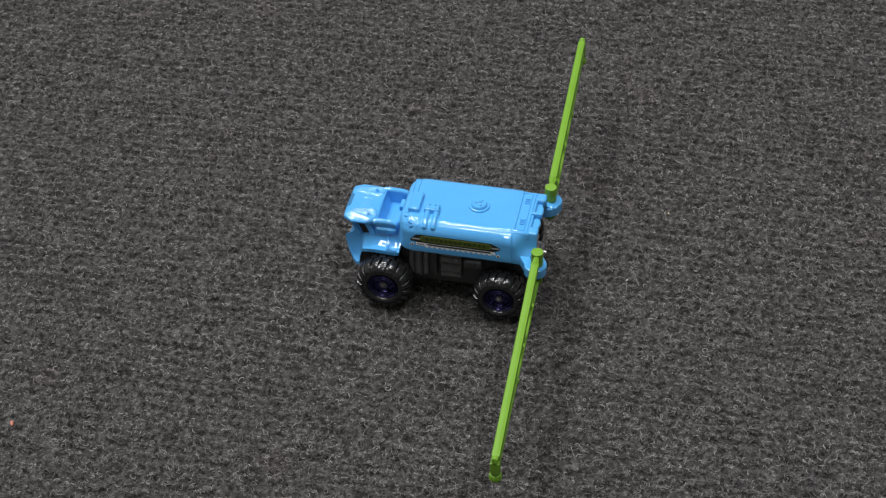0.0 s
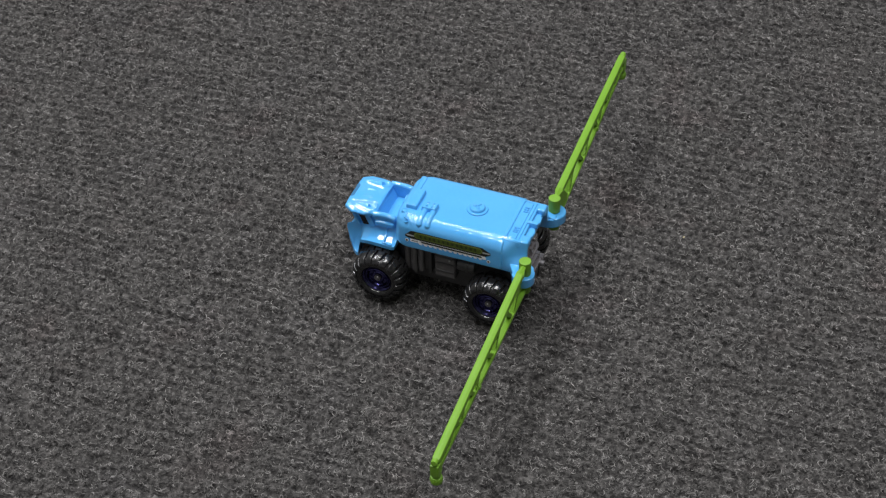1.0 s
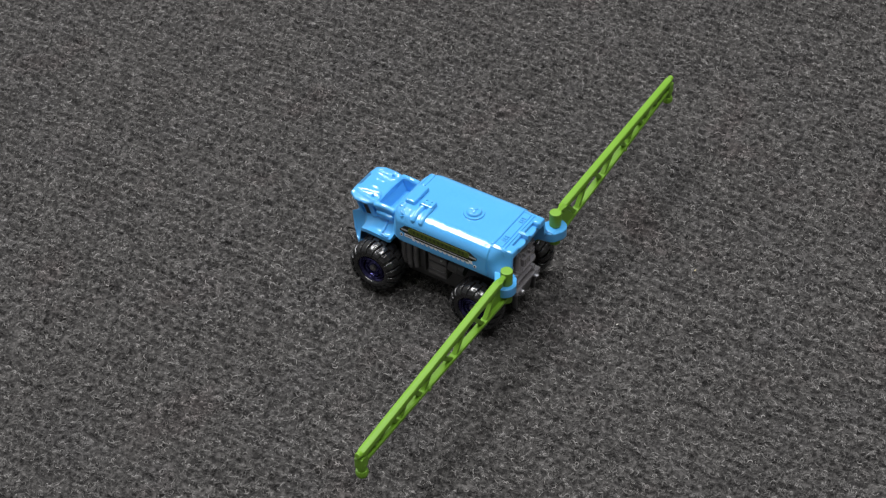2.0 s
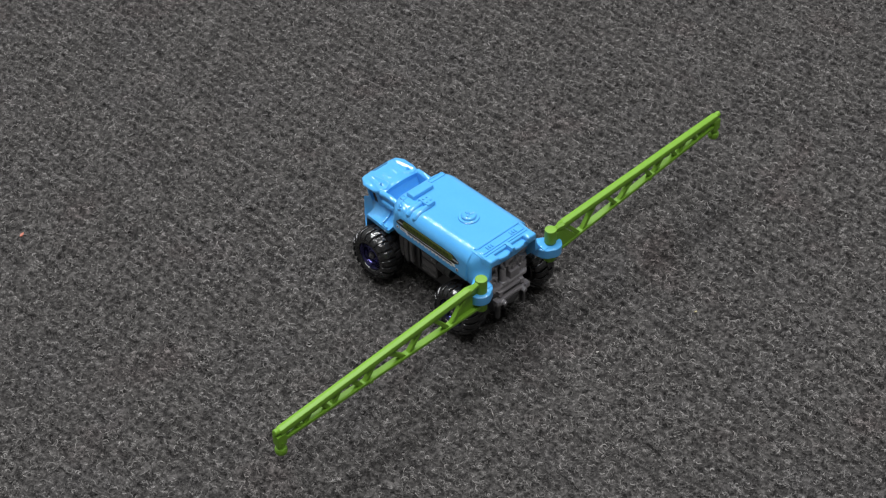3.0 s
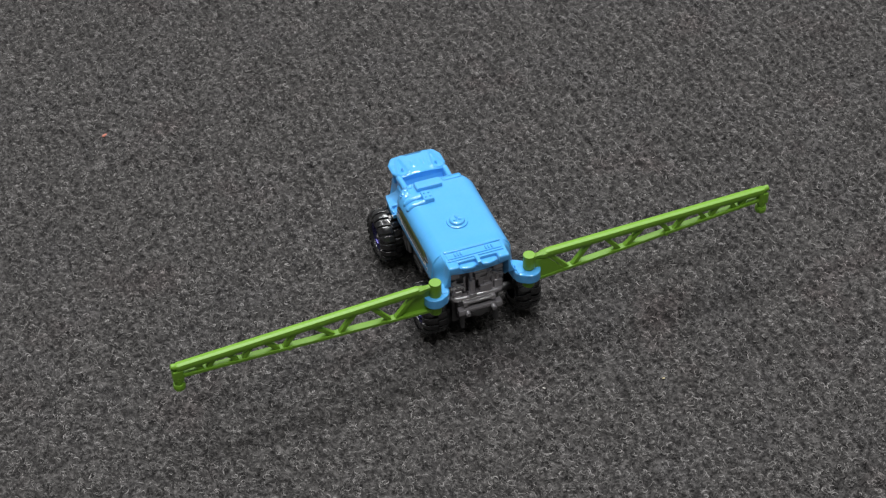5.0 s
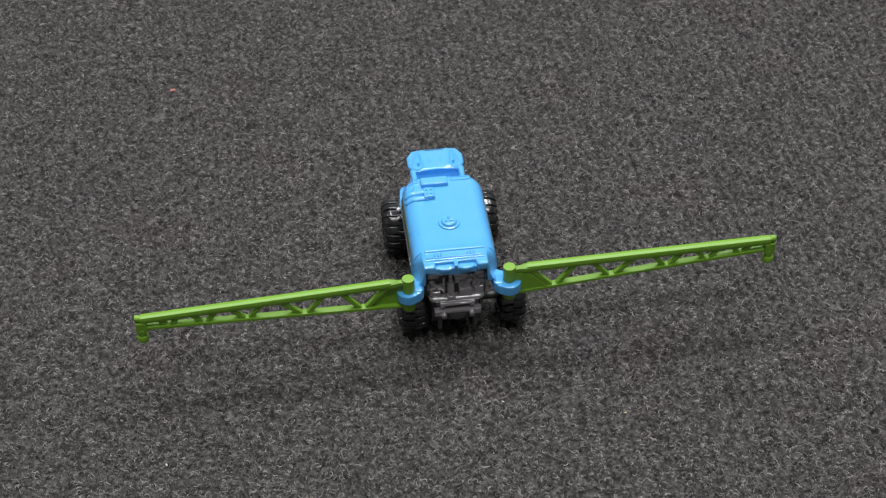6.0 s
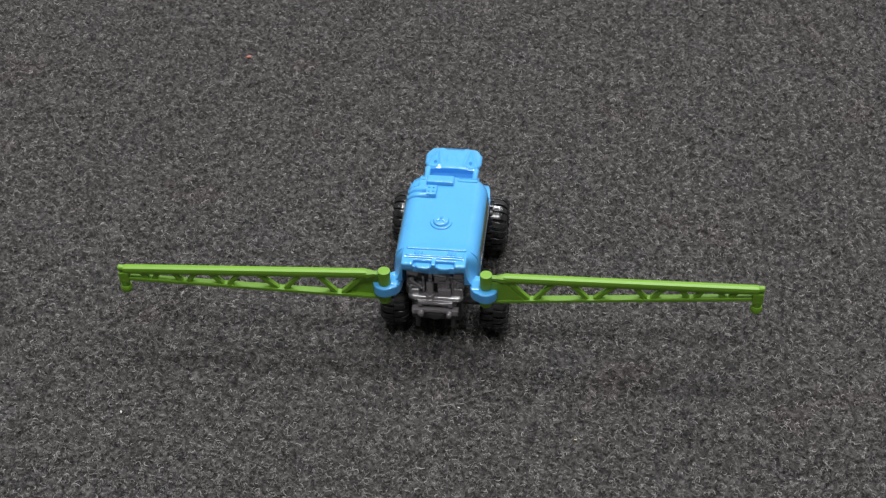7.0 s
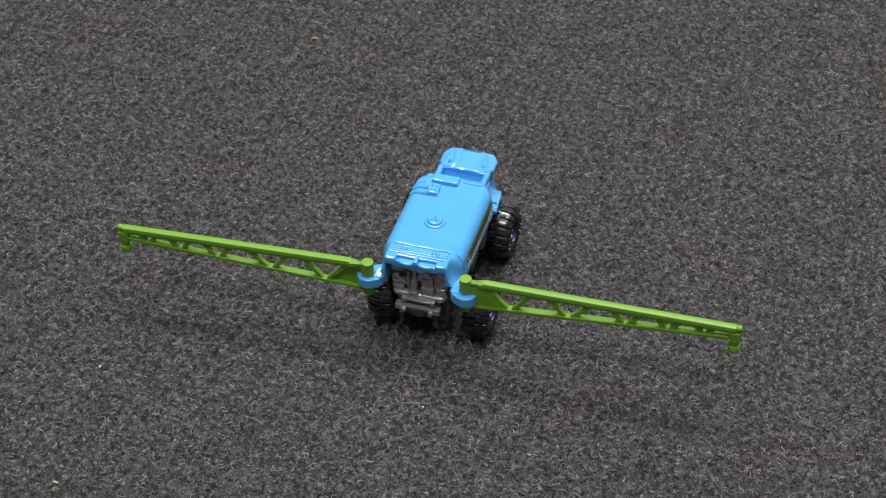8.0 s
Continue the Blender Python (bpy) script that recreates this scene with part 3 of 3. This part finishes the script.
        part("rear_pillar", bar((s * 7.2, 53.2, 26.2), (s * 7.2, 50.9, 20.9), 1.0, 1.9, 0.35), BLUE, cab)
    part("windscreen", prism([(-6.0, 22.6), (6.0, 22.6), (5.6, 25.6), (-5.6, 25.6)], 57.3, 57.6, "y"), WINDOW, cab, "dark windscreen")
    part("bed_box", box(-5.0, 1.0, 43.4, 45.8, 22.6, 24.6, 0.4, 3), BLUE, cab)
    part("bed_step", box(1.8, 5.6, 43.4, 44.8, 22.6, 25.4, 0.35, 3), BLUE, cab)


def build_wheel(x, y, side, size, wide=1.0):
    """A chunky wheel with angled lugs and a plated rim. side: which way its outer face looks."""
    wheel = new("wheel")
    wheel.parent = toy
    wheel.matrix_basis = pose(x * MM, y * MM, 9.2 * size * MM, 0, 0, 0 if side > 0 else 180) @ Matrix.Diagonal((wide, size, size, 1))
    tagged(wheel, "chunky black tractor wheel with a dark blue plated rim")
    profile = [(-4.2, 4.8), (-4.5, 6.0), (-4.35, 6.9), (-3.9, 7.7), (-3.1, 8.2), (-2.0, 8.4), (2.0, 8.4), (3.1, 8.2), (3.9, 7.7), (4.35, 6.9), (4.5, 6.2), (4.45, 5.8), (4.25, 5.6), (4.25, 5.4), (4.0, 5.2), (3.4, 4.9)]
    tyre = part("tyre", lathe(profile, 56), RUBBER, wheel, "black tyre with blocky lugs", 60)
    over = ((0.1, 8.1, 9.22), (1.6, 8.1, 9.22), (2.9, 7.9, 9.02), (3.8, 7.4, 8.5), (4.4, 7.0, 7.8), (4.62, 6.8, 7.35))
    count = 19
    for i in range(count):
        for s in (1, -1):
            turn = math.tau * (i + (0.5 if s > 0 else 0.0)) / count
            rings = []
            for k, (along, foot, top) in enumerate(over):
                slim = 1.0 - 0.05 * k
                ring = []
                for w, r in ((-1.3, foot), (1.3, foot), (1.18, top - 0.2), (0.92, top), (-0.92, top), (-1.18, top - 0.2)):
                    a = turn + (w * slim + 0.11 * along) / 8.6
                    ring.append((s * (along + (0.12 if r >= top - 0.2 and k == 5 else 0)), r * math.cos(a), r * math.sin(a)))
                rings.append(ring)
            part("lug", loft(rings), RUBBER, tyre, "", 50)
    rim = part("rim", lathe([(-1.0, 1.2), (2.6, 1.2), (2.7, 1.9), (2.45, 2.2), (2.45, 3.1), (2.8, 3.4), (3.4, 3.55), (3.55, 3.75), (3.4, 3.95), (2.9, 4.1), (2.9, 4.3), (3.2, 4.55), (3.5, 4.85), (3.65, 5.1), (3.55, 5.35), (3.1, 5.4), (2.6, 5.2), (-1.0, 5.0)], 56), CHROME_BLUE, wheel, "dark blue plated rim", 30)
    part("hub", join(rod((-1, 0, 0), (3.3, 0, 0), 1.35, 1.15, 24, 0.25), rod((3.1, 0, 0), (3.8, 0, 0), 0.7, 0.5, 14, 0.15)), GREY, rim, "grey hub cap")
    for i in range(6):
        c, s = math.cos(math.tau * i / 6), math.sin(math.tau * i / 6)
        part("wheel_nut", rod((2.35, 2.6 * c, 2.6 * s), (2.9, 2.6 * c, 2.6 * s), 0.42, 0.35, 10, 0.1), CHROME_BLUE, rim)
    return wheel


def build_chassis():
    chassis = part("chassis", join(box(-7.6, 7.6, 4.2, 42.6, 5.4, 20.8, 0.6), box(-6.4, 6.4, 42.0, 56.0, 7.0, 19.0, 0.6), box(-10.2, 10.2, 34.5, 37.2, 10.0, 20.4, 0.5), box(-9.6, 9.6, 31.2, 34.0, 10.8, 20.4, 0.5)), DARK, toy, "dark grey plastic chassis")
    for s in (1, -1):
        part("fuel_box", box(*sorted((s * 7.0, s * 10.6)), 22.6, 29.6, 10.0, 19.6, 0.9, 3), GREY, chassis)
        part("air_bottle", rod((s * 9.2, 16.4, 16.2), (s * 9.2, 22.2, 16.2), 2.0, 2.0, 24, 0.6), DARK, chassis)
        part("bottle_strap", rod((s * 9.2, 18.6, 16.2), (s * 9.2, 19.6, 16.2), 2.2, 2.2, 24, 0.1), DARK, chassis)
        for y, r in ((38.3, 0.9), (36.3, 1.15), (33.9, 1.0)):
            part("column", tube([(s * 10.2, y, 19.6), (s * 10.3, y, 15.0), (s * 9.9, y, 10.6)], r), GREY, chassis, "grey upright pipe")
        part("fin", box(*sorted((s * 7.0, s * 10.2)), 30.6, 31.4, 10.0, 19.4, 0.25), DARK, chassis)
        for z in (12.2, 17.9):
            part("box_rib", box(*sorted((s * 10.3, s * 10.85)), 22.9, 29.3, z, z + 0.7, 0.25), DARK, chassis)
        part("box_ledge", box(*sorted((s * 10.4, s * 10.9)), 23.2, 29.0, 15.2, 16.0, 0.2), DARK, chassis)
        # silver colour paints in the glint on the rivet
        part("rivet", rod((s * 10.5, 24.4, 17.6), (s * 11.0, 24.4, 17.6), 0.35, 0.3, 12, 0.08), PRINT_SILVER, chassis, "small rivet, its glint painted silver")
        part("step", box(*sorted((s * 8.0, s * 11.0)), 35.0, 36.2, 9.6, 19.0, 0.4), DARK, chassis)
        for y in (10.2, 46.2):
            part("axle", rod((s * 7.0, y, 8.6), (s * 12.5 + (3.5 if y < 20 and s > 0 else 0.0), y, 8.6), 1.3, 1.3, 16), DARK, chassis)
    # pump and hitch at the rear: everything is cast in one dark grey plastic
    # same plastic, panel darkened to paint in the shade between the boxes
    pump = part("pump_panel", box(-9.2, 8.8, 4.2, 6.6, 15.6, 29.0, 0.3), DARK, toy, "dark grey moulded pump panel with pipes")
    part("pump_cylinder", join(rod((-1.7, 3.0, 17.2), (-1.7, 3.2, 22.4), 1.2, 1.15, 20, 0.3), rod((-1.7, 3.2, 22.2), (-1.7, 3.3, 23.3), 0.85, 0.6, 16, 0.2)), PUMP, pump)
    part("cylinder_foot", rod((-1.7, 2.8, 16.6), (-1.7, 2.8, 17.6), 1.65, 1.5, 20, 0.25), PUMP, pump)
    part("riser_pipe", rod((-1.7, 3.6, 22.8), (-1.7, 3.9, 26.4), 0.7, 0.7, 14, 0.1), PUMP, pump)
    part("manifold", box(0.7, 4.6, 1.9, 5.4, 16.6, 19.6, 0.3, 3), PUMP, pump)
    part("manifold_cap", box(0.5, 4.2, 2.9, 5.4, 19.4, 21.6, 0.3, 3), PUMP, pump)
    # boxes step back towards the top
    for x0, x1, z0, z1, y in ((-8.8, -3.2, 18.6, 21.4, 3.3), (4.4, 8.6, 19.4, 23.2, 3.3), (-0.6, 4.4, 21.2, 23.8, 3.0), (-4.6, -2.6, 25.2, 27.6, 3.6), (1.8, 5.0, 26.2, 28.2, 3.4), (-8.8, -5.2, 23.8, 27.0, 2.9), (-8.2, -6.4, 21.6, 23.0, 3.0), (-8.2, -4.8, 16.8, 18.8, 2.5), (-5.2, -3.4, 24.4, 25.4, 3.5), (5.2, 8.5, 23.6, 26.8, 2.9), (5.3, 8.2, 16.8, 19.8, 2.5), (0.0, 2.6, 22.6, 23.6, 3.5), (0.4, 2.2, 24.8, 26.8, 3.4),
                           (2.9, 4.7, 24.8, 26.6, 3.7), (-4.2, -3.3, 17.2, 23.6, 3.4), (4.7, 5.3, 17.0, 22.0, 3.0)):
        part("housing", box(x0, x1, y, 5.4, z0, z1, 0.45, 4), PUMP, pump)
    for x0, x1, z0, z1, y in ((-8.6, -5.6, 24.6, 26.4, 2.5), (5.6, 8.2, 24.4, 26.0, 2.5), (0.8, 4.2, 21.9, 22.5, 2.6), (-8.0, -5.2, 20.6, 21.2, 2.9), (5.0, 8.2, 21.9, 22.5, 2.9), (-7.9, -7.2, 17.4, 20.2, 2.2), (2.0, 2.6, 17.0, 20.8, 2.4)):
        part("raised_plate", box(x0, x1, y, 5.0, z0, z1, 0.22, 3), PUMP, pump)
    for x in (5.9, 7.0, 8.0):
        part("finger_pipe", tube([(x, 2.9, 27.6), (x, 3.0, 26.6)], 0.36, 10), PUMP, pump)
    for a, b in (((-8.0, 3.4, 22.4), (-4.4, 3.1, 19.8)), ((-8.2, 3.4, 19.9), (-6.4, 3.2, 19.9)), ((5.2, 3.5, 22.9), (8.2, 3.3, 21.2)), ((-0.6, 3.9, 24.2), (4.8, 3.6, 23.8)), ((-3.4, 3.8, 26.2), (2.8, 3.8, 26.3)), ((6.4, 3.2, 19.8), (7.0, 3.4, 22.2))):
        part("pipe", tube((a, b), 0.62), PUMP, pump)
    part("valve", join(rod((3.7, 4.6, 22.7), (3.7, 2.3, 22.7), 1.0, 0.9, 16, 0.25), rod((3.7, 2.9, 22.9), (3.7, 2.9, 24.4), 0.5, 0.45, 10)), PUMP, pump)
    outline = [(-8.4, 6.0)] + [(-6.6 + 1.8 * math.cos(radians(w)), 3.4 + 1.8 * math.sin(radians(w))) for w in range(180, 271, 15)] + [(6.6 + 1.8 * math.cos(radians(w)), 3.4 + 1.8 * math.sin(radians(w))) for w in range(270, 361, 15)] + [(8.4, 6.0)]
    shelf = part("shelf", prism(outline, 15.2, 16.9, "z", 0.75, 4), PUMP, toy, "dark grey plastic rear shelf over a bumper", 50)
    part("slot", join(box(-4.9, 4.9, 0.9, 2.6, 14.3, 15.2, 0.25), box(-5.2, -3.8, 0.6, 2.4, 13.9, 15.6, 0.25), box(3.8, 5.2, 0.6, 2.4, 13.9, 15.6, 0.25)), PUMP, shelf)
    part("bumper", box(-6.2, 6.2, 0.2, 2.0, 11.7, 13.1, 0.5, 3), PUMP, shelf)
    for s in (1, -1):
        part("bumper_end", box(*sorted((s * 5.0, s * 7.0)), -0.3, 2.0, 11.4, 13.3, 0.3), PUMP, shelf)
        part("lamp", rod((s * 4.2, 0.8, 12.0), (s * 4.2, -1.1, 11.8), 0.95, 0.8, 16, 0.25), PUMP, shelf)
        part("leg", box(*sorted((s * 4.7, s * 6.0)), 0.6, 2.2, 5.2, 11.9, 0.5), DARK, shelf)
    part("tow_ring", prism(arc(0, 11.6, 2.6, 180, 360, 12), 0.2, 1.6, "y", 0.3), DARK, shelf)
    # added dark block, stands for the shade in the open space under the bumper
    part("tail_shade", box(-6.4, 6.4, 2.2, 4.6, 7.6, 15.6, 0.4), DARK, shelf)


build_tank()
for side in (-1, 1):
    build_decal(side)
    build_bracket(side)
build_rear()
build_boom(-1, 3.1, 0.15)
build_boom(1, -0.1, 0.45, 94.0)
build_cab()
build_chassis()
# the rear axle has slid a little to the right
for x, y, side, size, wide in ((13.6, 46.2, 1, 0.95, 0.97), (-13.6, 46.2, -1, 0.95, 0.97), (17.2, 10.2, 1, 0.92, 0.88), (-12.8, 10.2, -1, 0.92, 0.93)):
    build_wheel(x, y, side, size, wide)


# ---- specks of lint on the carpet ----
def build_speck(x, y, size, mat, label):
    bm = bmesh.new()
    bmesh.ops.create_icosphere(bm, subdivisions=2, radius=size)
    for v in bm.verts:
        v.co = v.co * (1 + 0.35 * noise.noise(v.co * 2.3 + Vector((x, y, 0)))) 
        v.co = Vector((v.co.x * 1.4, v.co.y * 0.62, v.co.z * 0.5 + size * 0.35))
    ob = part("lint_speck", bm, mat)
    ob.matrix_world = pose(x * MM, y * MM, -0.0004, 0, 0, 37 * x)
    tagged(ob, label, "lint", "lint on the carpet")


build_speck(-82.0, 143.4, 0.75, CRUMB_RED, "tiny pinkish orange lint speck on the carpet")
build_speck(-83.0, -80.7, 0.65, CRUMB_YELLOW, "tiny pale yellow lint speck on the carpet")
build_speck(43.4, -36.6, 0.38, CRUMB_YELLOW, "tiny pale yellow lint speck on the carpet")
build_speck(9.0, -26.5, 0.35, CRUMB_WHITE, "tiny pale lint speck on the carpet")
build_speck(-89.5, -35.3, 0.4, CRUMB_WHITE, "tiny pale lint speck on the carpet")
build_fibres()
